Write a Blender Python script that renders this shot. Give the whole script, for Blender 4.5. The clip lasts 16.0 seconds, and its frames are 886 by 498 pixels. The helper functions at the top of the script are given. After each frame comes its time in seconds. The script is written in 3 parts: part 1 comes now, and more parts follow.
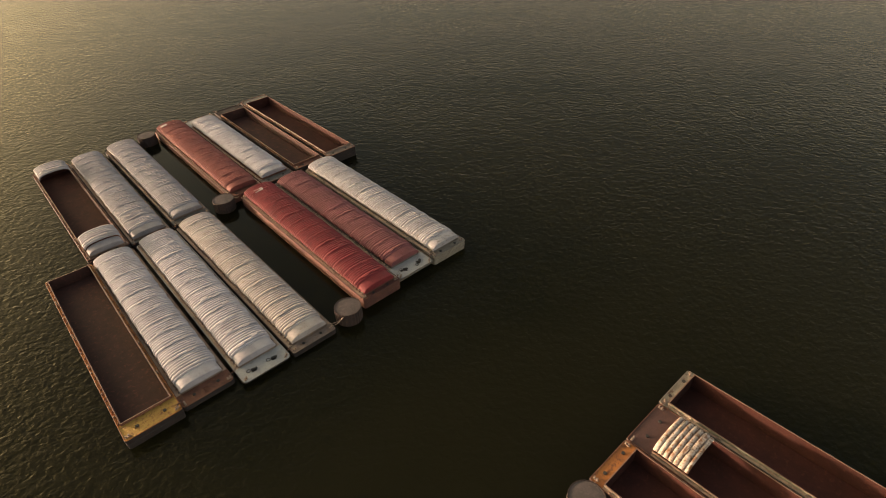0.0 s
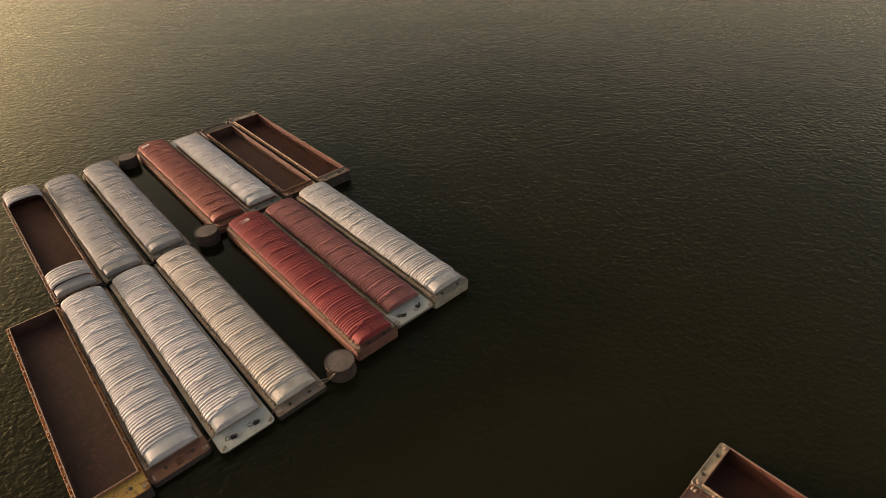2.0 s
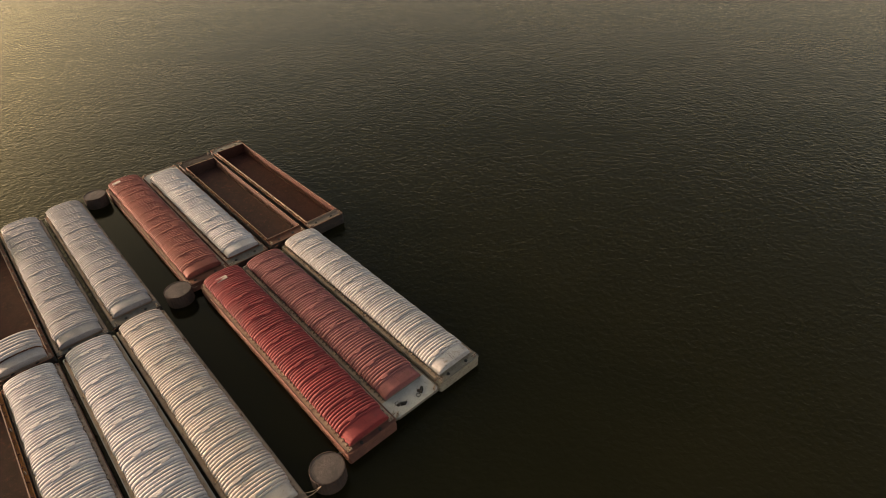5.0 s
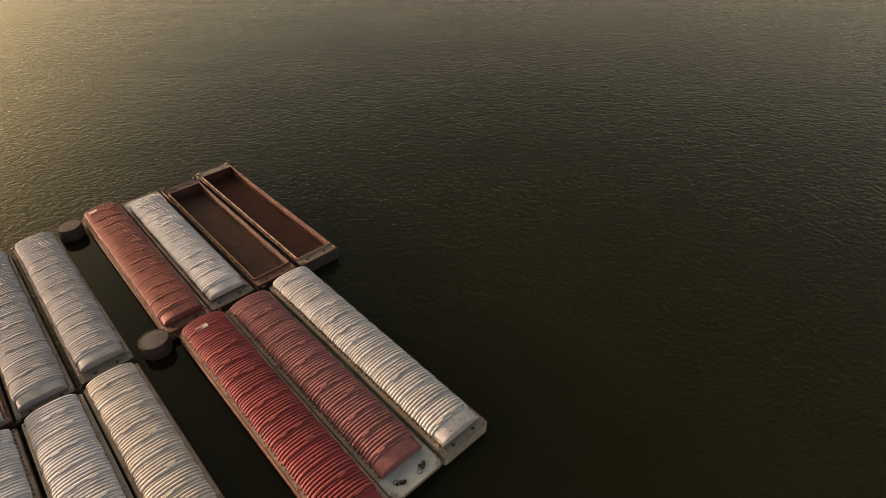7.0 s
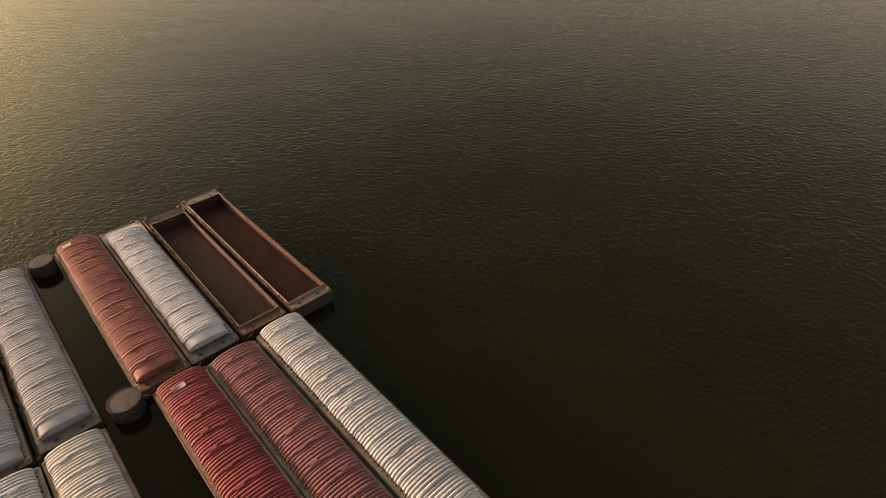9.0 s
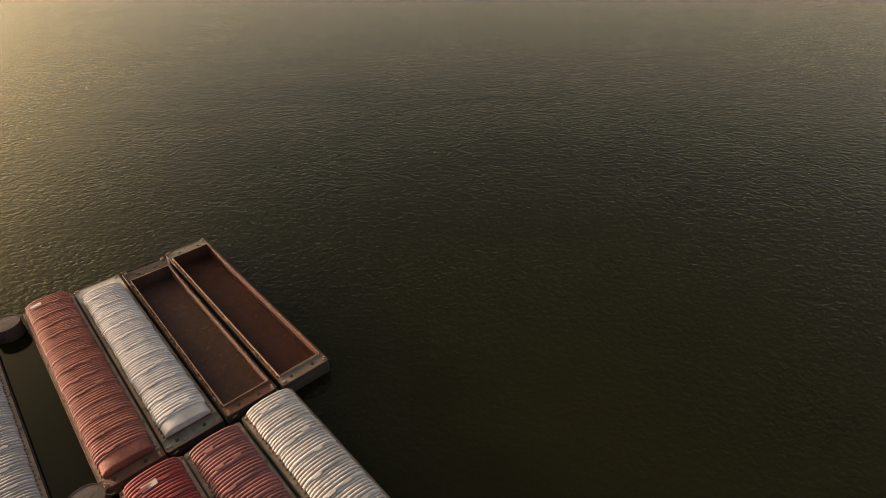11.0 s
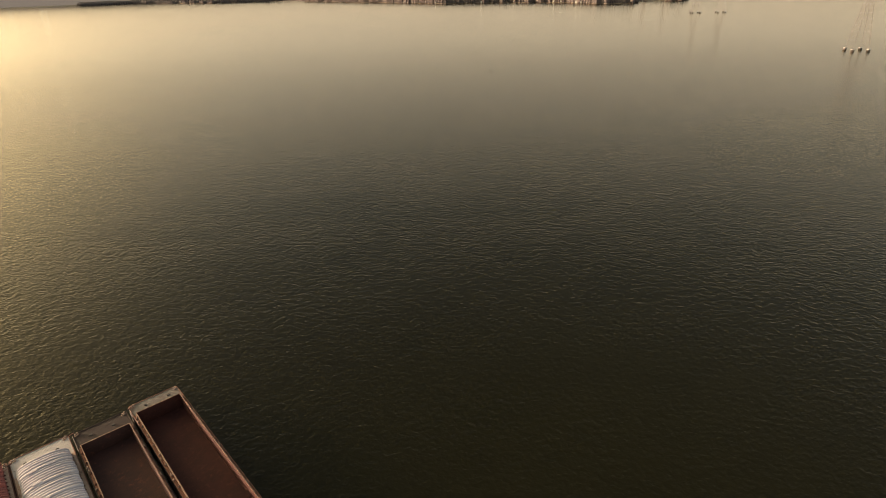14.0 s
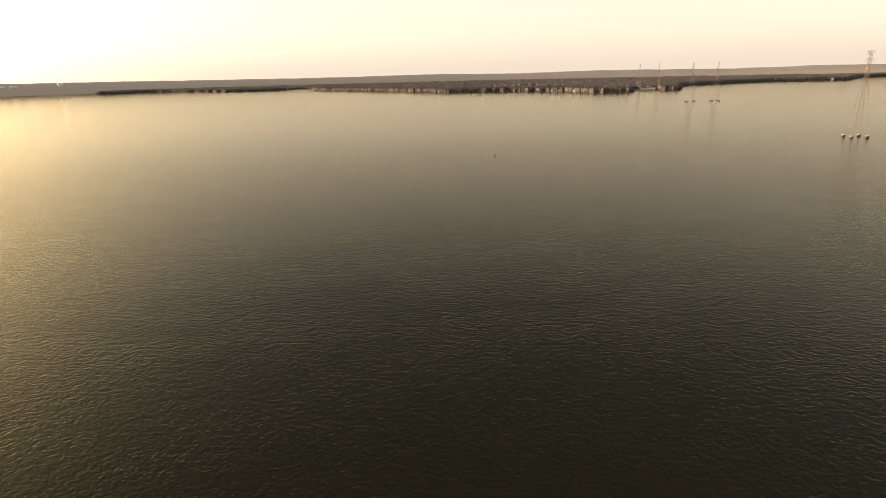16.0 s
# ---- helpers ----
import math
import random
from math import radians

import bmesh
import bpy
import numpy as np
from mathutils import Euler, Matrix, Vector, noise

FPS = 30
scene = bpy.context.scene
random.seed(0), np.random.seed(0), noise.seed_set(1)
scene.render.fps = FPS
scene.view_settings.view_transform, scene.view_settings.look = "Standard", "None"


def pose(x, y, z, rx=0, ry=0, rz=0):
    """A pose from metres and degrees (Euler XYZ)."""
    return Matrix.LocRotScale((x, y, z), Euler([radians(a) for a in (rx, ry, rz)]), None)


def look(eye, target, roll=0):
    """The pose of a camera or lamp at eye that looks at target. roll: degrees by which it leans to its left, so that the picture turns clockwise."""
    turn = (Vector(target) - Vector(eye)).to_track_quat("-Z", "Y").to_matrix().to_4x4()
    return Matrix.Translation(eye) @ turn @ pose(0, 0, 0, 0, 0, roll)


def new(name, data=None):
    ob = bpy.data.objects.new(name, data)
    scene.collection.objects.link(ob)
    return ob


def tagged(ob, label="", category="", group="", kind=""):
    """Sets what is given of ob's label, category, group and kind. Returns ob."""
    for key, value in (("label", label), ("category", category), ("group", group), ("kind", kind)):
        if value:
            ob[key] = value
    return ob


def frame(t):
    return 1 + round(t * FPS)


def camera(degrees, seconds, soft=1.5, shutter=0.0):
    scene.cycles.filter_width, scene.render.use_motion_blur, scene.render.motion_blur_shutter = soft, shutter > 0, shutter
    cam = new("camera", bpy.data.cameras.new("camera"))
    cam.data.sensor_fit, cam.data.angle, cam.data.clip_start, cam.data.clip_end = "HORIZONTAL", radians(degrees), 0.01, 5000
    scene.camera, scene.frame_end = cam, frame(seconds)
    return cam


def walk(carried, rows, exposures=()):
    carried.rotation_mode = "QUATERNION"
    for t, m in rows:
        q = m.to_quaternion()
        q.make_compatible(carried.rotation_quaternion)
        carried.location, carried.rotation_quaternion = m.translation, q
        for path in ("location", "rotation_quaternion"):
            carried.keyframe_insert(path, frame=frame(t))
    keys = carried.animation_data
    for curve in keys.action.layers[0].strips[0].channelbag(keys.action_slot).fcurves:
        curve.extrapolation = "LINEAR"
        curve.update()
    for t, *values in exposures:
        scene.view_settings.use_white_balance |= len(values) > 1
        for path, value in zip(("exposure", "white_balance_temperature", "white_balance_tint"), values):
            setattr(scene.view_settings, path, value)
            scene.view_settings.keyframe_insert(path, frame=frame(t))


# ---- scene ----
cam = camera(76.0, 16.0, soft=0.9)
PATH = [
    (0, (3.237, -4.399, 91.319), (4.2936, -3.2200, 90.0969), -2.42),
    (0.5, (5.676, -1.337, 91.320), (6.7356, -0.1603, 90.0984), -2.34),
    (1, (8.134, 1.713, 91.323), (9.1957, 2.8872, 90.1016), -2.23),
    (1.5, (10.598, 4.761, 91.315), (11.6628, 5.9350, 90.0948), -2.13),
    (2, (13.095, 7.801, 91.269), (14.1622, 8.9743, 90.0502), -2.02),
    (2.5, (15.581, 10.844, 91.191), (16.6492, 12.0165, 89.9729), -2.00),
    (3, (18.055, 13.904, 91.131), (19.1246, 15.0771, 89.9146), -2.05),
    (3.5, (20.586, 16.917, 91.120), (21.6559, 18.0893, 89.9033), -2.01),
    (4, (23.165, 19.947, 91.145), (24.2355, 21.1196, 89.9289), -1.99),
    (6.5, (36.289, 35.222, 91.363), (37.3603, 36.3916, 90.1443), -1.99),
    (7, (38.872, 38.304, 91.340), (39.9440, 39.4734, 90.1218), -1.93),
    (7.5, (41.394, 41.394, 91.265), (42.4670, 42.5646, 90.0486), -1.88),
    (8, (43.867, 44.471, 91.118), (44.9406, 45.6427, 89.9035), -1.75),
    (8.5, (46.287, 47.591, 90.877), (47.3644, 48.7637, 89.6663), -1.62),
    (11, (58.128, 63.854, 89.513), (59.2437, 65.0606, 88.3731), -1.48),
    (11.5, (60.498, 67.187, 89.330), (61.6322, 68.4094, 88.2258), -1.70),
    (12, (62.858, 70.499, 89.139), (64.0103, 71.7410, 88.0762), -1.79),
    (12.5, (65.223, 73.790, 88.933), (66.3948, 75.0511, 87.9155), -1.76),
    (13, (67.622, 77.117, 88.736), (68.8121, 78.4004, 87.7682), -1.66),
    (13.5, (69.999, 80.474, 88.541), (71.2090, 81.7772, 87.6271), -1.56),
    (14, (72.386, 83.845, 88.366), (73.6159, 85.1685, 87.5081), -1.53),
    (14.5, (74.792, 87.199, 88.207), (76.0429, 88.5415, 87.4108), -1.46),
    (15, (77.210, 90.545, 88.076), (78.4783, 91.9068, 87.3436), -1.42),
    (15.5, (79.623, 93.883, 87.979), (80.9071, 95.2641, 87.3126), -1.44),
    (16, (82.025, 97.200, 87.881), (83.3237, 98.5979, 87.2820), -1.41),
]
walk(cam, [(t, look(eye, target, roll)) for t, eye, target, roll in PATH])


# ---- world, sun ----
SUN_AZ, SUN_EL = -34.0, 6.0          # degrees; azimuth clockwise from +y
world = bpy.data.worlds.new("world")
scene.world = world
world.use_nodes = True
wn = world.node_tree.nodes
sky = wn.new("ShaderNodeTexSky")
sky.sky_type = "NISHITA"
sky.sun_disc = False
sky.sun_elevation = radians(SUN_EL)
sky.sun_rotation = radians(SUN_AZ)
sky.altitude = 50
sky.air_density = 1.0
sky.dust_density = 2.8
sky.ozone_density = 1.0
wl = world.node_tree.links
# haze takes the blue out of the sky and lightens it towards the horizon
hue = wn.new("ShaderNodeHueSaturation")
hue.inputs["Saturation"].default_value = 0.55
wl.new(sky.outputs[0], hue.inputs["Color"])
warm = wn.new("ShaderNodeMix")
warm.data_type, warm.blend_type = "RGBA", "MULTIPLY"
warm.inputs["Factor"].default_value = 1.0
warm.inputs[7].default_value = (1.0, 0.945, 0.85, 1)
wl.new(hue.outputs[0], warm.inputs[6])
wtc = wn.new("ShaderNodeTexCoord")
wsep = wn.new("ShaderNodeSeparateXYZ")
wl.new(wtc.outputs["Generated"], wsep.inputs[0])
wramp = wn.new("ShaderNodeMapRange")
wramp.interpolation_type = "SMOOTHERSTEP"
wramp.inputs["From Min"].default_value, wramp.inputs["From Max"].default_value = 0.0, 0.4
wramp.inputs["To Min"].default_value, wramp.inputs["To Max"].default_value = 0.41, 0.0
wl.new(wsep.outputs["Z"], wramp.inputs["Value"])
haze = wn.new("ShaderNodeMix")
haze.data_type = "RGBA"
wl.new(wramp.outputs[0], haze.inputs["Factor"])
wl.new(warm.outputs[2], haze.inputs[6])
haze.inputs[7].default_value = (6.5, 5.4, 4.4, 1)
# the broad glow of sunlit haze round the sun
wdot = wn.new("ShaderNodeVectorMath")
wdot.operation = "DOT_PRODUCT"
wl.new(wtc.outputs["Generated"], wdot.inputs[0])
wdot.inputs[1].default_value = (math.sin(radians(SUN_AZ)) * math.cos(radians(SUN_EL)), math.cos(radians(SUN_AZ)) * math.cos(radians(SUN_EL)), math.sin(radians(SUN_EL)))
wpos = wn.new("ShaderNodeMath")
wpos.operation = "MAXIMUM"
wl.new(wdot.outputs["Value"], wpos.inputs[0])
wpos.inputs[1].default_value = 0.0
wpow = wn.new("ShaderNodeMath")
wpow.operation = "POWER"
wl.new(wpos.outputs[0], wpow.inputs[0])
wpow.inputs[1].default_value = 8.0
glow = wn.new("ShaderNodeVectorMath")
glow.operation = "SCALE"
glow.inputs[0].default_value = (24.0, 17.0, 6.2)
wl.new(wpow.outputs[0], glow.inputs["Scale"])
wsum = wn.new("ShaderNodeVectorMath")
wsum.operation = "ADD"
wl.new(haze.outputs[2], wsum.inputs[0])
wl.new(glow.outputs[0], wsum.inputs[1])
wl.new(wsum.outputs[0], wn["Background"].inputs[0])
wn["Background"].inputs[1].default_value = 0.1

lamp = bpy.data.lights.new("sun", "SUN")
lamp.energy = 3.2
lamp.angle = radians(2.5)
lamp.color = (1.0, 0.69, 0.49)
sun = new("sun", lamp)
az, el = radians(SUN_AZ), radians(SUN_EL)
sun_dir = Vector((math.sin(az) * math.cos(el), math.cos(az) * math.cos(el), math.sin(el)))
sun.matrix_world = look(sun_dir * 300, (0, 0, 0))
scene.view_settings.exposure = 1.7


# ---- materials ----
def material(name, rough=0.6, metal=0.0, spec=0.5):
    m = bpy.data.materials.new(name)
    m.use_nodes = True
    n, l = m.node_tree.nodes, m.node_tree.links
    b = n["Principled BSDF"]
    b.inputs["Roughness"].default_value = rough
    b.inputs["Metallic"].default_value = metal
    b.inputs["Specular IOR Level"].default_value = spec * 0.5
    return m, n, l, b


def mixed(n, l, fac, a, b):
    x = n.new("ShaderNodeMix")
    x.data_type = "RGBA"
    for sock, v in ((x.inputs["Factor"], fac), (x.inputs[6], a), (x.inputs[7], b)):
        if isinstance(v, bpy.types.NodeSocket):
            l.new(v, sock)
        else:
            sock.default_value = v if not isinstance(v, tuple) else (*v, 1.0)
    return x.outputs[2]


def spots(n, l, vec, scale, lo, hi, detail=4.0, rough=0.6):
    t = n.new("ShaderNodeTexNoise")
    t.inputs["Scale"].default_value = scale
    t.inputs["Detail"].default_value = detail
    t.inputs["Roughness"].default_value = rough
    l.new(vec, t.inputs["Vector"])
    r = n.new("ShaderNodeMapRange")
    r.inputs["From Min"].default_value, r.inputs["From Max"].default_value = lo, hi
    r.interpolation_type = "SMOOTHSTEP"
    l.new(t.outputs["Fac"], r.inputs["Value"])
    return r.outputs["Result"]


def weathered(name, base, dark, stain, rough=0.6, stain_lo=0.52, stain_hi=0.72, bump=0.3, fine=9.0, metal=0.0, streak=(1, 1, 1), speck=0.63):
    """Paint or steel with broad tone, rust or dirt patches, grain and a tone of its own for each object."""
    m, n, l, b = material(name, rough, metal)
    tc = n.new("ShaderNodeTexCoord")
    info = n.new("ShaderNodeObjectInfo")
    mp = n.new("ShaderNodeMapping")
    l.new(tc.outputs["Object"], mp.inputs["Vector"])
    mp.inputs["Scale"].default_value = streak
    shift = n.new("ShaderNodeVectorMath")
    shift.operation = "MULTIPLY_ADD"
    l.new(info.outputs["Random"], shift.inputs[0])
    shift.inputs[1].default_value = (37.0, 53.0, 11.0)
    l.new(mp.outputs[0], shift.inputs[2])
    v = shift.outputs[0]
    c = mixed(n, l, spots(n, l, v, 0.35, 0.35, 0.7), base, dark)
    c = mixed(n, l, spots(n, l, v, 1.1, stain_lo, stain_hi, 8.0, 0.7), c, stain)
    c = mixed(n, l, spots(n, l, v, 3.4, speck, speck + 0.06, 3.0, 0.55), c, tuple(0.55 * q for q in stain))
    g = spots(n, l, v, fine, 0.3, 0.75, 6.0, 0.7)
    gain = n.new("ShaderNodeMath")
    gain.operation = "MULTIPLY_ADD"
    l.new(g, gain.inputs[0])
    gain.inputs[1].default_value = 0.42
    gain.inputs[2].default_value = 0.72
    tone = n.new("ShaderNodeMath")
    tone.operation = "MULTIPLY_ADD"
    l.new(info.outputs["Random"], tone.inputs[0])
    tone.inputs[1].default_value = 0.14
    tone.inputs[2].default_value = 0.93
    both = n.new("ShaderNodeMath")
    both.operation = "MULTIPLY"
    l.new(gain.outputs[0], both.inputs[0])
    l.new(tone.outputs[0], both.inputs[1])
    sc = n.new("ShaderNodeVectorMath")
    sc.operation = "SCALE"
    l.new(c, sc.inputs[0])
    l.new(both.outputs[0], sc.inputs["Scale"])
    l.new(sc.outputs[0], b.inputs["Base Color"])
    bp = n.new("ShaderNodeBump")
    bp.inputs["Strength"].default_value = bump
    bp.inputs["Distance"].default_value = 0.03
    l.new(g, bp.inputs["Height"])
    l.new(bp.outputs[0], b.inputs["Normal"])
    return m


WHITE = weathered("white_fibreglass", (0.485, 0.455, 0.47), (0.4, 0.37, 0.38), (0.285, 0.245, 0.23), 0.78, 0.56, 0.78, speck=0.66)
CREAM = weathered("cream_fibreglass", (0.48, 0.425, 0.395), (0.4, 0.345, 0.315), (0.26, 0.195, 0.15), 0.78, 0.54, 0.76, speck=0.66)
RUSTYCREAM = weathered("rust_stained_cream_fibreglass", (0.55, 0.47, 0.40), (0.42, 0.33, 0.26), (0.24, 0.115, 0.055), 0.78, 0.46, 0.62, speck=0.58)
DIRTY = weathered("dirty_white_fibreglass", (0.475, 0.445, 0.45), (0.395, 0.365, 0.365), (0.265, 0.22, 0.19), 0.78, 0.5, 0.72, speck=0.63)
GREYISH = weathered("grey_fibreglass", (0.345, 0.318, 0.328), (0.285, 0.26, 0.265), (0.215, 0.18, 0.165), 0.78, 0.56, 0.78, speck=0.66)
RED = weathered("red_fibreglass", (0.225, 0.034, 0.037), (0.17, 0.028, 0.031), (0.115, 0.033, 0.033), 0.72, 0.52, 0.78, speck=0.615)
DULLRED = weathered("faded_red_fibreglass", (0.25, 0.09, 0.09), (0.185, 0.068, 0.068), (0.135, 0.056, 0.053), 0.72, 0.52, 0.78, speck=0.615)
ORANGERED = weathered("orange_red_fibreglass", (0.26, 0.083, 0.066), (0.195, 0.06, 0.05), (0.135, 0.048, 0.042), 0.72, 0.52, 0.78, speck=0.615)
DARKPLATE = weathered("dark_brown_plate", (0.04, 0.026, 0.022), (0.03, 0.02, 0.017), (0.06, 0.032, 0.024), 0.8)
PALEPATCH = weathered("pale_patch", (0.55, 0.45, 0.42), (0.46, 0.38, 0.35), (0.36, 0.26, 0.24), 0.6)
RUST = weathered("rusty_steel", (0.21, 0.095, 0.06), (0.13, 0.06, 0.042), (0.30, 0.14, 0.065), 0.75)
BROWN = weathered("brown_painted_steel", (0.27, 0.20, 0.155), (0.19, 0.14, 0.11), (0.27, 0.15, 0.085), 0.7)
SIDEDECK = weathered("trodden_side_deck", (0.50, 0.37, 0.28), (0.37, 0.265, 0.195), (0.36, 0.19, 0.105), 0.75)
TAR = weathered("dark_hull_paint", (0.045, 0.034, 0.03), (0.032, 0.026, 0.024), (0.08, 0.045, 0.034), 0.75)
MAROON = weathered("maroon_hull_paint", (0.15, 0.066, 0.05), (0.10, 0.046, 0.038), (0.2, 0.09, 0.05), 0.75)
SMOOTHBROWN = weathered("smooth_brown_deck", (0.115, 0.062, 0.052), (0.09, 0.05, 0.043), (0.13, 0.065, 0.045), 0.7)
RAIL = weathered("worn_rail_steel", (0.24, 0.14, 0.10), (0.17, 0.095, 0.065), (0.30, 0.17, 0.11), 0.6)
WORN = weathered("worn_edge_steel", (0.36, 0.27, 0.21), (0.27, 0.19, 0.14), (0.25, 0.14, 0.08), 0.6)
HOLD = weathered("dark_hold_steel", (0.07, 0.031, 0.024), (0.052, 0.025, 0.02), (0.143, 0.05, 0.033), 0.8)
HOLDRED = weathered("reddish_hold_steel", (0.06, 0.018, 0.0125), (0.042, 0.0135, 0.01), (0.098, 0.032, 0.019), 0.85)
YELLOW = weathered("ochre_deck_paint", (0.42, 0.25, 0.06), (0.34, 0.19, 0.05), (0.19, 0.09, 0.04), 0.7, 0.5, 0.66)
ORANGE = weathered("orange_deck_paint", (0.38, 0.15, 0.04), (0.29, 0.11, 0.035), (0.15, 0.065, 0.035), 0.7, 0.5, 0.66)
PALEDECK = weathered("pale_grey_deck_paint", (0.48, 0.455, 0.42), (0.40, 0.375, 0.345), (0.22, 0.18, 0.135), 0.7, 0.6, 0.75)
BEIGE = weathered("beige_hull_paint", (0.30, 0.26, 0.20), (0.22, 0.18, 0.14), (0.15, 0.09, 0.06), 0.7, 0.52, 0.7)
GREYDECK = weathered("grey_brown_deck", (0.20, 0.18, 0.155), (0.14, 0.12, 0.10), (0.15, 0.09, 0.06), 0.75)
IRON = weathered("black_iron", (0.05, 0.045, 0.04), (0.03, 0.028, 0.026), (0.10, 0.055, 0.035), 0.6)
STONE = weathered("gravel_fill", (0.11, 0.088, 0.082), (0.075, 0.062, 0.058), (0.15, 0.12, 0.105), 0.95, bump=0.4, fine=9.0)
PILE = weathered("sheet_pile_steel", (0.06, 0.04, 0.034), (0.04, 0.029, 0.026), (0.09, 0.05, 0.036), 0.8)


def water_material():
    """Turbid river: a dark brown body under a gloss that Fresnel drives."""
    m, n, l, b = material("river_water")
    n.remove(b)
    tc = n.new("ShaderNodeTexCoord")
    body = n.new("ShaderNodeSubsurfaceScattering")
    body.falloff = "BURLEY"
    body.inputs["Scale"].default_value = 1.0
    body.inputs["Radius"].default_value = (30, 30, 24)
    gloss = n.new("ShaderNodeBsdfGlossy")
    gloss.inputs["Roughness"].default_value = 0.11
    gloss.inputs["Color"].default_value = (0.83, 0.765, 0.635, 1)
    fres = n.new("ShaderNodeFresnel")
    fres.inputs["IOR"].default_value = 1.215
    mix = n.new("ShaderNodeMixShader")
    l.new(fres.outputs[0], mix.inputs[0])
    l.new(body.outputs[0], mix.inputs[1])
    l.new(gloss.outputs[0], mix.inputs[2])
    l.new(mix.outputs[0], n["Material Output"].inputs["Surface"])
    c = mixed(n, l, spots(n, l, tc.outputs["Object"], 0.006, 0.35, 0.65), (0.0091, 0.0085, 0.0036), (0.0104, 0.0097, 0.0041))
    l.new(c, body.inputs["Color"])

    def along(angle, across_x, across_y):
        """Coordinates whose long axis lies at an angle to x; the other two are lengths in metres."""
        mp = n.new("ShaderNodeMapping")
        mp.vector_type = "TEXTURE"
        mp.inputs["Rotation"].default_value = (0, 0, radians(angle))
        mp.inputs["Scale"].default_value = (across_x, across_y, 1)
        l.new(tc.outputs["Object"], mp.inputs["Vector"])
        return mp.outputs[0]

    def wave(length, angle, stretch, detail):
        t = n.new("ShaderNodeTexNoise")
        t.inputs["Scale"].default_value = 1.0
        t.inputs["Detail"].default_value = detail
        t.inputs["Roughness"].default_value = 0.5
        t.inputs["Distortion"].default_value = 0.5
        l.new(along(angle, length * stretch, length), t.inputs["Vector"])
        return t.outputs["Fac"]

    # long calm slicks that the wind leaves, and finer streaks between them
    calm = spots(n, l, along(-44, 260, 40), 1.0, 0.36, 0.47, 5.0, 0.62)
    # gusts that roughen broad fields of the river
    gust = spots(n, l, along(-30, 60, 34), 1.0, 0.32, 0.66, 3.0, 0.55)
    # the lee between the two halves of the raft
    sep = n.new("ShaderNodeSeparateXYZ")
    l.new(tc.outputs["Object"], sep.inputs[0])

    def band(socket, middle, half, soft):
        d = n.new("ShaderNodeMath")
        d.operation = "SUBTRACT"
        l.new(socket, d.inputs[0])
        d.inputs[1].default_value = middle
        q = n.new("ShaderNodeMath")
        q.operation = "ABSOLUTE"
        l.new(d.outputs[0], q.inputs[0])
        r = n.new("ShaderNodeMapRange")
        r.inputs["From Min"].default_value, r.inputs["From Max"].default_value = half - soft, half + soft
        l.new(q.outputs[0], r.inputs["Value"])
        return r.outputs[0]

    lee = n.new("ShaderNodeMath")
    lee.operation = "MAXIMUM"
    l.new(band(sep.outputs["X"], 50.0, 6.0, 2.0), lee.inputs[0])
    l.new(band(sep.outputs["Y"], 142.0, 64.0, 6.0), lee.inputs[1])
    # the open river far from the moorings lies calmer
    way = n.new("ShaderNodeVectorMath")
    way.operation = "DOT_PRODUCT"
    l.new(tc.outputs["Object"], way.inputs[0])
    way.inputs[1].default_value = (0.66, 0.75, 0)
    far = n.new("ShaderNodeMapRange")
    far.interpolation_type = "SMOOTHSTEP"
    far.inputs["From Min"].default_value, far.inputs["From Max"].default_value = 300, 1100
    far.inputs["To Min"].default_value, far.inputs["To Max"].default_value = 1.0, 0.33
    l.new(way.outputs["Value"], far.inputs["Value"])
    quiet = n.new("ShaderNodeMath")
    quiet.operation = "MULTIPLY"
    l.new(lee.outputs[0], quiet.inputs[0])
    l.new(far.outputs[0], quiet.inputs[1])
    prev = None
    for f, least, most, dist in ((wave(4.6, -20, 1.3, 1.0), 0.62, 1.0, 0.10), (wave(1.75, -58, 1.25, 1.0), 0.62, 1.0, 0.20), (wave(0.95, -30, 1.3, 1.5), 0.58, 1.0, 0.16), (wave(0.45, -50, 1.4, 1.0), 0.6, 1.0, 0.03)):
        bp = n.new("ShaderNodeBump")
        bp.inputs["Distance"].default_value = dist
        ease = n.new("ShaderNodeMapRange")
        ease.inputs["To Min"].default_value, ease.inputs["To Max"].default_value = least, most * 0.8
        l.new(calm, ease.inputs["Value"])
        more = n.new("ShaderNodeMath")
        more.operation = "MULTIPLY_ADD"
        l.new(gust, more.inputs[0])
        more.inputs[1].default_value = 0.24 * most
        l.new(ease.outputs[0], more.inputs[2])
        still = n.new("ShaderNodeMath")
        still.operation = "MULTIPLY"
        l.new(more.outputs[0], still.inputs[0])
        l.new(quiet.outputs[0], still.inputs[1])
        l.new(still.outputs[0], bp.inputs["Strength"])
        l.new(f, bp.inputs["Height"])
        if prev:
            l.new(prev, bp.inputs["Normal"])
        prev = bp.outputs[0]
    for node in (gloss, fres):
        l.new(prev, node.inputs["Normal"])
    return m


WATER = water_material()


# ---- mesh helpers ----
def part(name, bm, mat, parent=None, label="", smooth=False):
    me = bpy.data.meshes.new(name)
    bm.normal_update()
    bm.to_mesh(me)
    bm.free()
    me.materials.append(mat)
    if smooth:
        for p in me.polygons:
            p.use_smooth = True
    ob = new(name, me)
    ob.parent = parent
    if label:
        tagged(ob, label)
    return ob


def shared(name, me, parent, at=None, label=""):
    ob = new(name, me)
    ob.parent = parent
    if at is not None:
        ob.matrix_local = at
    if label:
        tagged(ob, label)
    return ob


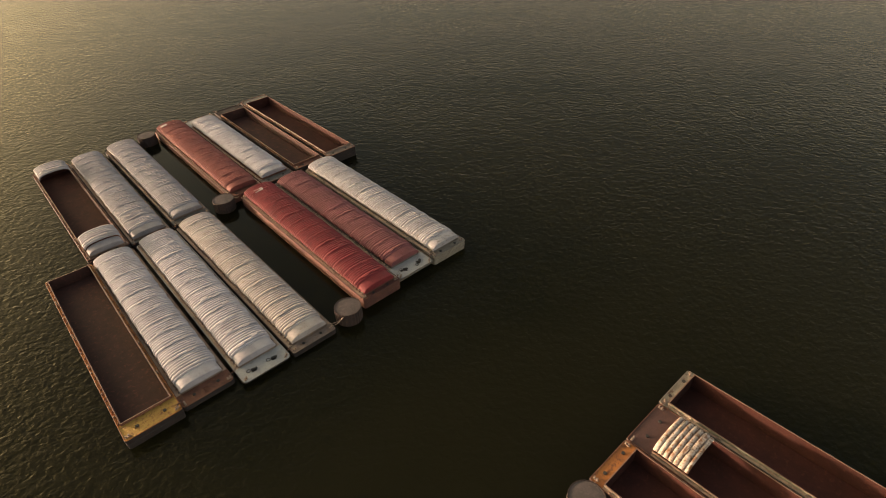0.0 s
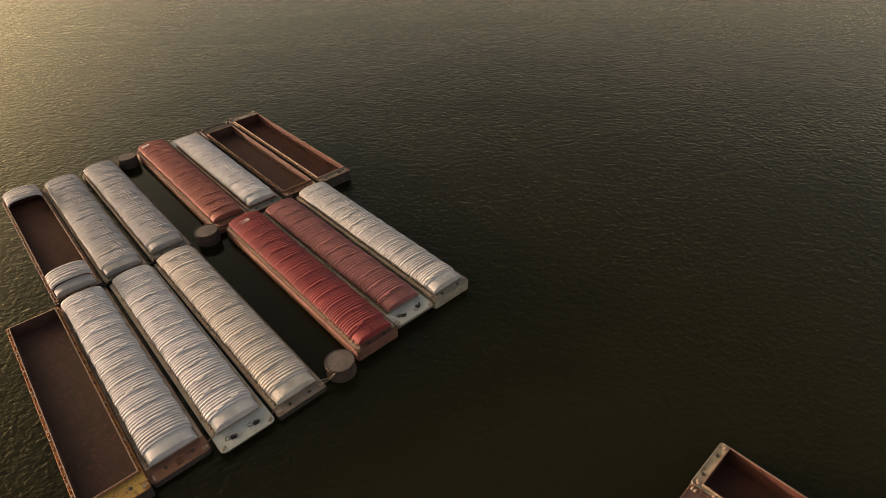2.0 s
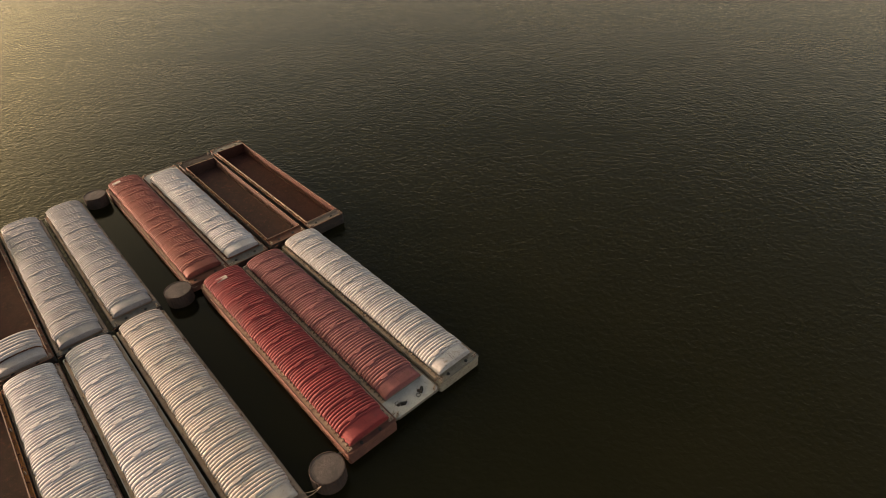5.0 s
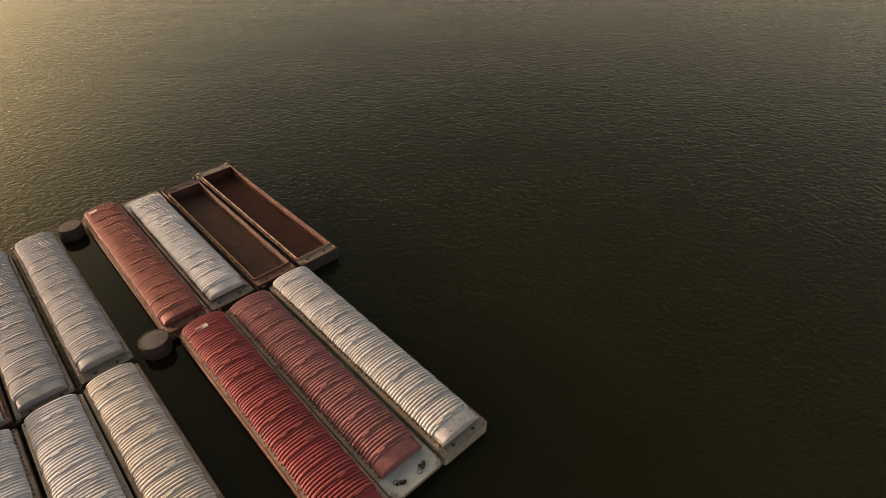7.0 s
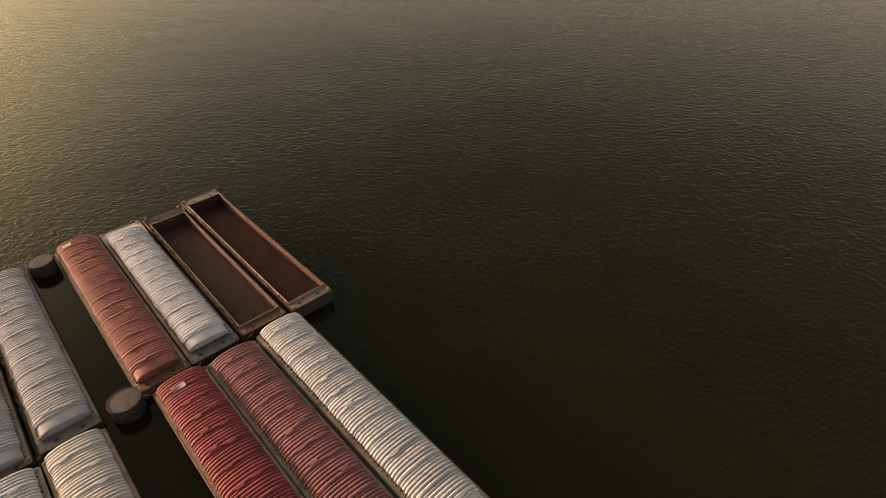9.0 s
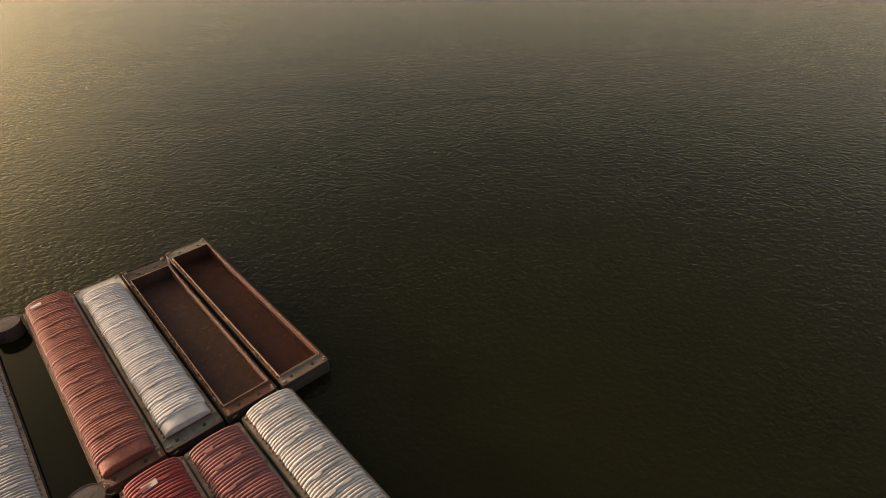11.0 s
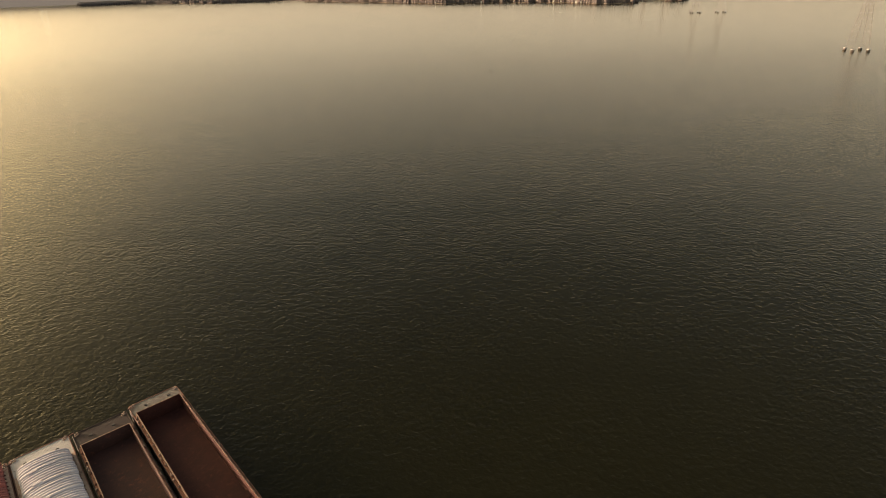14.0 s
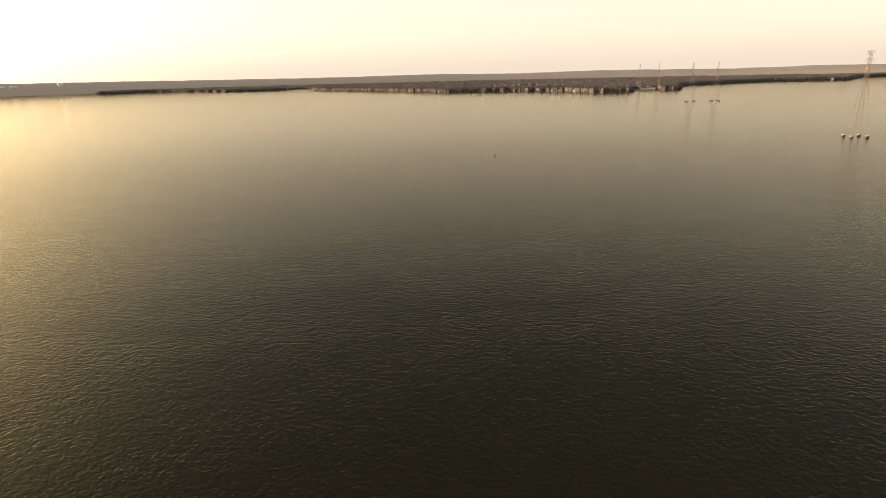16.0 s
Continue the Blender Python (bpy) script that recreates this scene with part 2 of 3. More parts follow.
def box(bm, x0, x1, y0, y1, z0, z1):
    v = [bm.verts.new(p) for p in ((x0, y0, z0), (x1, y0, z0), (x1, y1, z0), (x0, y1, z0), (x0, y0, z1), (x1, y0, z1), (x1, y1, z1), (x0, y1, z1))]
    for f in ((3, 2, 1, 0), (4, 5, 6, 7), (0, 1, 5, 4), (1, 2, 6, 5), (2, 3, 7, 6), (3, 0, 4, 7)):
        bm.faces.new([v[i] for i in f])
    return v


def prism(bm, pts, z0, z1):
    lo = [bm.verts.new((x, y, z0)) for x, y in pts]
    hi = [bm.verts.new((x, y, z1)) for x, y in pts]
    bm.faces.new(lo[::-1])
    bm.faces.new(hi)
    for i in range(len(pts)):
        j = (i + 1) % len(pts)
        bm.faces.new((lo[i], lo[j], hi[j], hi[i]))


def post(bm, x, y, z0, z1, r, seg=8):
    prism(bm, [(x + r * math.cos(2 * math.pi * i / seg), y + r * math.sin(2 * math.pi * i / seg)) for i in range(seg)], z0, z1)


def bar(bm, a, b, r, seg=5):
    """A round bar from a to b."""
    a, b = Vector(a), Vector(b)
    q = (b - a).to_track_quat("Z", "Y")
    ring = [q @ Vector((r * math.cos(2 * math.pi * i / seg), r * math.sin(2 * math.pi * i / seg), 0)) for i in range(seg)]
    lo, hi = [bm.verts.new(a + p) for p in ring], [bm.verts.new(b + p) for p in ring]
    for i in range(seg):
        j = (i + 1) % seg
        bm.faces.new((lo[i], lo[j], hi[j], hi[i]))
    bm.faces.new(lo[::-1])
    bm.faces.new(hi)


# ---- water ----
bm = bmesh.new()
bmesh.ops.create_grid(bm, x_segments=8, y_segments=8, size=9000)
tagged(part("water", bm, WATER), "dark olive-brown river water with small wind ripples", "water", kind="structure")


# ---- barges ----
W = 10.7                              # beam
HW = W / 2
CW = 4.25                             # half width of the hopper


def outline(length, r0, r1):
    """Plan of a hull with corners of radius r0 at the near end and r1 at the far end, anticlockwise."""
    h = length / 2
    pts = []
    for cx, cy, r, a0 in ((-1, -1, r0, 180), (1, -1, r0, 270), (1, 1, r1, 0), (-1, 1, r1, 90)):
        for k in range(5):
            a = radians(a0 + 22.5 * k)
            pts.append((cx * (HW - r) + r * math.cos(a), cy * (h - r) + r * math.sin(a)))
    return pts


PROFILE = [(-1.0, 0.0), (-0.99, 0.13), (-0.965, 0.3), (-0.925, 0.47), (-0.865, 0.62), (-0.78, 0.745), (-0.66, 0.85), (-0.5, 0.925), (-0.33, 0.97), (-0.16, 0.993), (0, 1.0)]
PROFILE = PROFILE + [(-x, z) for x, z in PROFILE[-2::-1]]
COVER_RISE, COVER_HALF, RIB = 1.42, 4.38, 0.38
meshes = {}


def rib_height(u, width):
    """Height across one rib, 0 to 1: a broad crown between narrow rounded grooves."""
    return min(1.0, min(u, 1 - u) * width / 0.17) ** 0.7 * (0.84 + 0.16 * math.sin(math.pi * u))


def rib_bounds(ribs):
    """Edges of the ribs along one section, 0 to 1: a broad panel that carries the hatches, then narrow ribs."""
    w = [0.8, 1.25] + [1.0] * (ribs - 2)
    total, at, out = sum(w), 0.0, [0.0]
    for q in w:
        at += q / total
        out.append(at)
    return out


def cover_mesh(mat, length, ribs, lift, variant=0):
    key = ("cover", mat.name, round(length, 2), ribs, lift, variant)
    if key in meshes:
        return meshes[key]
    rnd = random.Random(variant * 7 + ribs)
    bm = bmesh.new()
    rows = []
    bounds = rib_bounds(ribs)
    ys = [(-length / 2, 0.0, 0.0, True)]
    for a, b in zip(bounds, bounds[1:]):
        width = (b - a) * length
        amp = RIB * min(1.0, width / 0.7) * rnd.uniform(0.82, 1.08)
        e = 0.17 / width
        for u in (0, 0.25 * e, 0.6 * e, e, 0.5, 1 - e, 1 - 0.6 * e, 1 - 0.25 * e):
            ys.append((-length / 2 + length * (a + (b - a) * u), amp * rib_height(u, width), a + (b - a) * u, False))
    ys += [(length / 2, 0.0, 1.0, False), (length / 2, 0.0, 1.0, True)]
    for y, bulge, v, skirt in ys:
        hump = lift * math.sin(math.pi * min(1.0, max(0.0, v))) ** 0.7
        row = []
        for px, pz in PROFILE:
            fade = min(1.0, pz * 4)
            off = bulge * fade + hump * fade if not skirt else -0.06
            # the ribs flare out over the shoulders
            s = 1 + off * (0.9 if abs(px) > 0.6 else 0.9 * max(0.0, (abs(px) - 0.35) * 4)) / COVER_HALF
            row.append(bm.verts.new((px * COVER_HALF * s, y, pz * COVER_RISE + off * (0.3 + 0.7 * min(1.0, 1.7 * (1 - abs(px)))))))
        rows.append(row)
    for a, b in zip(rows, rows[1:]):
        for k in range(len(PROFILE) - 1):
            bm.faces.new((a[k], a[k + 1], b[k + 1], b[k]))
    bm.normal_update()
    me = bpy.data.meshes.new("cover_section")
    bm.to_mesh(me)
    bm.free()
    me.materials.append(mat)
    for p in me.polygons:
        p.use_smooth = True
    meshes[key] = me
    return me


def end_mesh(mat, length, sign):
    """The smooth end panel, which slopes down to the end of the hopper."""
    key = ("end", mat.name, round(length, 2), sign)
    if key in meshes:
        return meshes[key]
    bm = bmesh.new()
    rows = []
    for k in range(10):
        u = k / 8
        if k == 9:
            rows.append([bm.verts.new((px * COVER_HALF, -length / 2 * sign, 0.0)) for px, pz in PROFILE])
            break
        s = 1.1 - 0.16 * u ** 1.3
        flat = 1 - 0.05 * u
        rows.append([bm.verts.new((px * COVER_HALF, (0.5 - u) * length * sign, min(pz, flat) * COVER_RISE * s)) for px, pz in PROFILE])
    for a, b in zip(rows, rows[1:]):
        for k in range(len(PROFILE) - 1):
            f = (a[k], a[k + 1], b[k + 1], b[k])
            bm.faces.new(f if sign < 0 else f[::-1])
    for f in bm.faces:
        f.smooth = abs(f.calc_center_median().y) < length * 0.49
    for x in (-0.3, 0.22):
        v = [bm.verts.new((x + dx, (0.5 - u) * length * sign, COVER_RISE * (1.1 - 0.16 * u ** 1.3) * (1 - 0.05 * u) + dz)) for u in (0.1, 0.9) for dx, dz in ((0, -0.05), (0, 0.07), (0.09, 0.07), (0.09, -0.05))]
        for f in ((0, 1, 5, 4), (1, 2, 6, 5), (2, 3, 7, 6), (4, 5, 6, 7), (3, 2, 1, 0)):
            bm.faces.new([v[i] for i in f])
    me = bpy.data.meshes.new("end_panel")
    bm.to_mesh(me)
    bm.free()
    me.materials.append(mat)
    meshes[key] = me
    return me


def hatch_mesh(mat, w, d, h):
    key = ("hatch", mat.name, w, d, h)
    if key in meshes:
        return meshes[key]
    bm = bmesh.new()
    r = 0.16
    pts = []
    for cx, cy, a0 in ((-1, -1, 180), (1, -1, 270), (1, 1, 0), (-1, 1, 90)):
        for k in range(3):
            a = radians(a0 + 45 * k)
            pts.append((cx * (w / 2 - r) + r * math.cos(a), cy * (d / 2 - r) + r * math.sin(a)))
    prism(bm, pts, -0.1, h)
    me = bpy.data.meshes.new("hatch")
    bm.to_mesh(me)
    bm.free()
    me.materials.append(mat)
    meshes[key] = me
    return me


def bitt_mesh():
    if "bitt" not in meshes:
        bm = bmesh.new()
        box(bm, -0.5, 0.5, -0.2, 0.2, 0, 0.08)
        for x in (-0.27, 0.27):
            post(bm, x, 0, 0.06, 0.5, 0.13)
            post(bm, x, 0, 0.5, 0.56, 0.18)
        me = bpy.data.meshes.new("bitt")
        bm.to_mesh(me)
        bm.free()
        me.materials.append(WORN)
        meshes["bitt"] = me
    return meshes["bitt"]


def lid_mesh(mat):
    key = ("lid", mat.name)
    if key not in meshes:
        bm = bmesh.new()
        post(bm, 0, 0, 0, 0.14, 0.34, 10)
        post(bm, 0, 0, 0.14, 0.18, 0.27, 10)
        me = bpy.data.meshes.new("manhole_lid")
        bm.to_mesh(me)
        bm.free()
        me.materials.append(mat)
        meshes[key] = me
    return meshes[key]


def winch_mesh():
    if "winch" not in meshes:
        bm = bmesh.new()
        box(bm, -0.5, 0.5, -0.35, 0.35, 0, 0.1)
        box(bm, -0.45, -0.38, -0.3, 0.3, 0.1, 0.65)
        box(bm, 0.38, 0.45, -0.3, 0.3, 0.1, 0.65)
        bar(bm, (-0.55, 0, 0.42), (0.7, 0, 0.42), 0.2, 10)
        bar(bm, (0.7, -0.35, 0.42), (0.7, 0.35, 0.42), 0.04)
        bar(bm, (0.7, 0, 0.07), (0.7, 0, 0.77), 0.04)
        for i in range(14):
            a, b = 2 * math.pi * i / 14, 2 * math.pi * (i + 1) / 14
            bar(bm, (-1.1 + 0.42 * math.cos(a), 0.3 + 0.42 * math.sin(a), 0.06), (-1.1 + 0.42 * math.cos(b), 0.3 + 0.42 * math.sin(b), 0.06), 0.06)
        me = bpy.data.meshes.new("winch")
        bm.to_mesh(me)
        bm.free()
        me.materials.append(IRON)
        meshes["winch"] = me
    return meshes["winch"]


def barge(label, x, near, far, drift, deck, hull, plate, cover=None, hold=HOLD, bow=3.2, stern=2.0, coaming=0.6, rim=None, kind="covered", r0=0.5, r1=0.5, rake0=0.0, rake1=0.0, seed=1, end_panel=True, smooth_far=False, far_plate=None, edge=None, ribs=6, patches=(), side=None, ridge=False, winches=0, ladder=False, group="moored barges"):
    """One hopper barge. x: its port near corner; near, far: where its ends lie; drift: how far x moves along it."""
    rnd = random.Random(seed)
    cw = CW if kind == "covered" else 4.7
    length = math.hypot(far - near, drift)
    ang = -math.degrees(math.atan2(drift, far - near))
    a = radians(ang)
    cx = x + HW * math.cos(a) + drift / 2
    cy = (near + far) / 2 + HW * math.sin(a)
    root = new("barge")
    root.matrix_world = pose(cx, cy, 0, 0, 0, ang)
    tagged(root, label, "barge", group)
    h = length / 2
    pts = outline(length, r0, r1)
    # hull shell, drawn in under its ends where they are raked
    bm = bmesh.new()
    levels = (deck - 0.03, deck - 0.12, deck - 0.32, deck - 0.4, deck * 0.5 + 0.1, deck * 0.5, deck * 0.5 - 0.16, deck * 0.5 - 0.22, -1.0)
    rings = []
    for i, z in enumerate(levels):
        ring = []
        grow = 0.07 if i in (1, 2, 5, 6) else 0.0
        sink = max(0.0, (deck - 0.4 - z) / (deck + 0.6))
        for px, py in pts:
            q = py
            if py < -h + 2:
                q = py + rake0 * sink
            if py > h - 2:
                q = py - rake1 * sink
            ring.append(bm.verts.new((px * (1 + grow / HW), q * (1 + grow / h), z)))
        rings.append(ring)
    for p, q in zip(rings, rings[1:]):
        for i in range(len(pts)):
            j = (i + 1) % len(pts)
            bm.faces.new((p[j], p[i], q[i], q[j]))
    part("hull", bm, hull, root)
    y0, y1 = -h + bow, h - stern
    floor = max(0.15, deck - 3.0) if kind != "covered" else deck - 0.6
    # deck plates round the hopper
    bm = bmesh.new()
    near_pts = [p for p in pts if p[1] < 0]
    prism(bm, near_pts + [(HW, y0), (-HW, y0)], deck - 0.12, deck)
    part("end_deck", bm, plate, root)
    bm = bmesh.new()
    far_pts = [p for p in pts if p[1] > 0]
    prism(bm, far_pts + [(-HW, y1), (HW, y1)], deck - 0.12, deck)
    part("end_deck", bm, far_plate or plate, root)
    for s in (-1, 1):
        bm = bmesh.new()
        box(bm, min(s * cw, s * HW), max(s * cw, s * HW), y0 + 0.002, y1 - 0.002, deck - 0.12, deck - 0.004)
        part("side_deck", bm, side or SIDEDECK, root)
    # raised lip round the deck edge
    bm = bmesh.new()
    lip = [[bm.verts.new((px * (1 + g / HW), py * (1 + g / h), z)) for px, py in pts] for g, z in ((0.02, deck - 0.2), (0.02, deck + 0.1), (-0.12, deck + 0.1), (-0.12, deck - 0.02))]
    for p, q in zip(lip, lip[1:]):
        for i in range(len(pts)):
            j = (i + 1) % len(pts)
            bm.faces.new((p[i], p[j], q[j], q[i]))
    part("deck_edge", bm, edge or rim or hull, root)
    # coaming with its top flange and brackets
    bm = bmesh.new()
    t = 0.12
    top = deck + coaming
    for s in (-1, 1):
        e = s * cw
        box(bm, e - t / 2, e + t / 2, y0, y1, deck - 0.1, top)
        k = y0 + 0.6
        while k < y1:
            b0 = e + s * t / 2
            v = [bm.verts.new(c) for c in ((b0, k, deck), (b0 + s * 0.5, k, deck), (b0 + s * 0.12, k, top - 0.02), (b0, k, top - 0.02))]
            w = [bm.verts.new(c.co + Vector((0, 0.05, 0))) for c in v]
            bm.faces.new(v)
            bm.faces.new(w[::-1])
            for i in range(4):
                j = (i + 1) % 4
                bm.faces.new((v[j], v[i], w[i], w[j]))
            k += 1.22 if kind == "covered" else 3.66
    for y in (y0, y1):
        box(bm, -cw, cw, y - t / 2, y + t / 2, deck - 0.1, top - 0.003)
    part("coaming", bm, rim or (BROWN if hull is TAR else hull), root)
    bm = bmesh.new()
    for e in (-cw, cw):
        box(bm, e - 0.1, e + 0.1, y0 - 0.1, y1 + 0.1, top, top + 0.06)
    for y in (y0, y1):
        box(bm, -cw + 0.1, cw - 0.1, y - 0.1, y + 0.1, top + 0.002, top + 0.056)
    part("coaming_rail", bm, RAIL, root, "worn steel rail")
    if kind != "covered":
        k = y0 + 3
        while k < y1 - 1:
            shared("post_cap", lid_mesh(WORN), root, pose(-cw - 0.45, k, deck) @ Matrix.Diagonal((0.6, 0.6, 2.2, 1)))
            k += 7.3
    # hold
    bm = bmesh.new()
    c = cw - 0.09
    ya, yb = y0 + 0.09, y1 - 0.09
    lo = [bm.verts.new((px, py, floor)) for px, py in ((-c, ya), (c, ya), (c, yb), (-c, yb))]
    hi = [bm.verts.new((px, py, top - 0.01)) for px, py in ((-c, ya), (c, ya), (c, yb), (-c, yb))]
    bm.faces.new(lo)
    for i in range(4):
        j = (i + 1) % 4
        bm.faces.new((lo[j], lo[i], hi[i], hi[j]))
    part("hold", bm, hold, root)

    def cover_run(ya, yb, first_end, last_end, count=None, pitch=4.55, lift=0.0):
        z = top + 0.06 + lift
        if first_end:
            shared("end_panel", end_mesh(cover, 2.7, 1), root, pose(0, ya + 1.35, z))
            ya += 2.7
        if last_end:
            shared("end_panel", end_mesh(cover, 2.7, -1), root, pose(0, yb - 1.35, z))
            yb -= 2.7
        n = count or max(1, round((yb - ya) / pitch))
        step = (yb - ya) / n
        for i in range(n):
            ob = shared("cover_section", cover_mesh(cover, step + 0.02, ribs, 0.12, (i * 2 + seed) % 5), root, pose(rnd.uniform(-0.05, 0.05), ya + step * (i + 0.5), z + rnd.uniform(0.0, 0.05)))
            for sx in (-1.7, 1.5):
                if rnd.random() < 0.35:
                    continue
                shared("hatch", hatch_mesh(cover, 1.55, 0.7, 0.12), ob, pose(sx + rnd.uniform(-0.45, 0.45), step * (-0.5 + 0.19 + rnd.choice((-0.02, 0.0, 0.02, 0.15))), COVER_RISE * 0.955 + RIB + 0.02, 0, 5 if sx > 0 else -5, 0))

    if kind == "covered":
        cover_run(y0 - 0.25, y1 + 0.25, end_panel, smooth_far)
    elif kind == "part":
        cover_run(y0 + 2.3, y0 + 8.6, False, False, 1, lift=0.55)
        shared("end_panel", end_mesh(cover, 2.7, 1), root, pose(0, y0 + 1.0, top + 0.06))
        cover_run(y1 - 7.4, y1 + 0.2, False, False, 1, lift=0.3)
    elif kind == "stack":
        cover_run(y1 - 6.3, y1 + 0.1, False, False, 1)
    elif kind == "far":
        cover_run(y1 - 6.5, y1 + 0.2, False, True, 1)
    if kind == "covered":
        bm = bmesh.new()
        k = y0 + 0.5
        while k < y1:
            for s in (-1, 1):
                if rnd.random() < 0.5:
                    o = s * (COVER_HALF + 0.1)
                    w = rnd.uniform(0.08, 0.22)
                    box(bm, o - 0.09, o + 0.09, k - w, k + w, top + 0.02, top + rnd.uniform(0.2, 0.42))
            k += 1.52 + rnd.uniform(-0.3, 0.3)
        tagged(part("latch_strip", bm, BROWN, root), "small brown cover latches", kind="stuff")
    for px, py, w, d in patches:
        shared("patch", hatch_mesh(PALEPATCH, w, d, 0.2), root, pose(px, py, top + 0.06 + COVER_RISE * (0.97 if abs(px) < 1.8 else 0.93) + 0.26, 0, px * 3.2, 0), "pale repair patch")
    if ridge:
        bm = bmesh.new()
        k = -h * 0.35
        while k < y1 - 3:
            d = rnd.uniform(0.5, 1.1)
            box(bm, 0.1, 0.24, k, k + d, top + COVER_RISE + 0.05, top + 0.06 + COVER_RISE + RIB + 0.05)
            k += d + rnd.uniform(0.5, 1.6)
        tagged(part("ridge_strip", bm, GREYISH, root), "broken row of small ridge cleats", kind="stuff")
    # deck fittings
    for px, py in ((-HW + 0.75, -h + 0.8), (HW - 0.75, -h + 0.8), (-HW + 0.75, h - 0.8), (HW - 0.75, h - 0.8)):
        shared("bitt", bitt_mesh(), root, pose(px, py, deck, 0, 0, rnd.choice((0, 90, 35))))
    for py in (-h * 0.62, -h * 0.2, h * 0.2, h * 0.6):
        for s in (-1, 1):
            shared("bitt", bitt_mesh(), root, pose(s * (HW - 0.3), py + rnd.uniform(-2, 2), deck, 0, 0, 90) @ Matrix.Diagonal((0.7, 0.7, 0.7, 1)))
    for px in (-2.6, 2.4):
        shared("manhole_lid", lid_mesh(IRON), root, pose(px + rnd.uniform(-0.5, 0.5), -h + bow * 0.5, deck))
        if stern > 1.5:
            shared("manhole_lid", lid_mesh(IRON), root, pose(px + rnd.uniform(-0.5, 0.5), h - stern * 0.5, deck))
    for k in range(winches):
        shared("winch", winch_mesh(), root, pose((-2.2, 2.3)[k], -h + bow * 0.42, deck, 0, 0, rnd.uniform(-40, 40)))
    if ladder:
        bm = bmesh.new()
        for k in range(4):
            box(bm, -0.5, 0.5, -h + 0.7 + 0.42 * k, -h + 0.82 + 0.42 * k, deck, deck + 0.16)
        box(bm, -0.55, -0.47, -h + 0.6, -h + 2.2, deck, deck + 0.12)
        box(bm, 0.47, 0.55, -h + 0.6, -h + 2.2, deck, deck + 0.12)
        part("step_grating", bm, RUST, root)
    return root


G = "barges of the large raft"
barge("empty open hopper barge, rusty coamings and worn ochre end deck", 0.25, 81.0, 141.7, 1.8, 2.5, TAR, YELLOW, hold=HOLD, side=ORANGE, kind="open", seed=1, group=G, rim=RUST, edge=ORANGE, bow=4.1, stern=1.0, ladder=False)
barge("barge with white ribbed covers and a rusty brown end deck", 11.1, 81.8, 142.6, 1.5, 1.3, TAR, RUST, WHITE, seed=2, group=G, bow=3.6, stern=0.9, r0=0.8, edge=RUST, ladder=True)
barge("barge with white ribbed covers and a pale grey raked deck", 22.6, 78.8, 142.4, 1.5, 1.3, TAR, PALEDECK, WHITE, seed=3, ridge=True, bow=4.7, stern=0.9, r0=1.0, rake0=2.5, group=G, edge=PALEDECK, winches=2)
barge("barge with cream ribbed covers and a brown weathered hull", 34.0, 78.7, 142.6, 1.2, 1.3, TAR, BROWN, CREAM, edge=BROWN, seed=4, group=G, bow=2.4, stern=0.9)
barge("barge with deep red ribbed covers and a rusty brown hull", 53.8, 80.0, 142.3, 1.4, 2.8, MAROON, MAROON, RED, seed=5, patches=((-1.1, 27.0, 2.6, 1.3),), bow=1.2, stern=1.0, group=G)
barge("barge with faded red covers and a pale grey raked deck", 64.7, 80.0, 142.3, 1.4, 2.3, GREYDECK, PALEDECK, DULLRED, seed=6, bow=4.9, stern=1.6, r0=0.9, rake0=2.5, group=G, far_plate=GREYDECK, winches=2)
barge("barge with white ribbed covers and a beige square-ended hull", 76.0, 80.2, 142.3, 1.4, 2.6, BEIGE, BEIGE, DIRTY, seed=7, bow=1.7, stern=1.0, group=G, rim=GREYDECK)
barge("half-open barge with grey covers stacked at both ends", 12.5, 144.0, 206.0, 1.6, 2.2, TAR, BROWN, GREYISH, edge=RUST, kind="part", hold=HOLDRED, seed=8, side=RUST, group=G, bow=0.8, stern=0.8)
barge("barge with dull grey-white ribbed covers and a brown hull", 23.6, 144.0, 206.4, 1.6, 1.3, TAR, GREYDECK, GREYISH, seed=9, group=G, bow=1.6, stern=0.7)
barge("barge with pale grey ribbed covers and a grey end deck", 35.4, 144.4, 207.0, 1.4, 1.3, TAR, GREYDECK, GREYISH, seed=10, group=G, bow=3.0, stern=0.7)
barge("barge with orange-red ribbed covers and a rusty hull", 53.2, 145.0, 208.0, 1.6, 2.2, MAROON, RUST, ORANGERED, seed=11, patches=((-2.3, 28.6, 2.3, 1.1),), group=G, bow=2.4, stern=0.8)
barge("barge with white ribbed covers and pale grey end decks", 64.2, 145.0, 208.2, 1.6, 2.0, TAR, GREYDECK, WHITE, seed=12, bow=3.2, stern=6.3, group=G, far_plate=PALEDECK, rim=RUST)
# far deck and lip in a darker brown than the near deck
barge("empty open hopper barge with a dark hold and rusty deck", 75.4, 144.0, 206.0, 1.6, 3.0, TAR, RUST, hold=HOLD, kind="open", seed=13, side=RUST, group=G, bow=2.6, stern=5.5, far_plate=DARKPLATE, rim=RUST, edge=DARKPLATE)
barge("empty open hopper barge with a rust-red hold", 87.0, 143.1, 206.6, 1.4, 3.2, TAR, BROWN, edge=RUST, hold=HOLDRED, kind="open", seed=14, side=RUST, group=G, bow=2.5, stern=4.2, far_plate=GREYDECK)
G = "barges of the small raft"
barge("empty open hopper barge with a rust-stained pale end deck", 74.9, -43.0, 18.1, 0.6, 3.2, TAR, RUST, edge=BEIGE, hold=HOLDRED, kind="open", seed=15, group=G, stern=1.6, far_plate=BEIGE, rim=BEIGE)
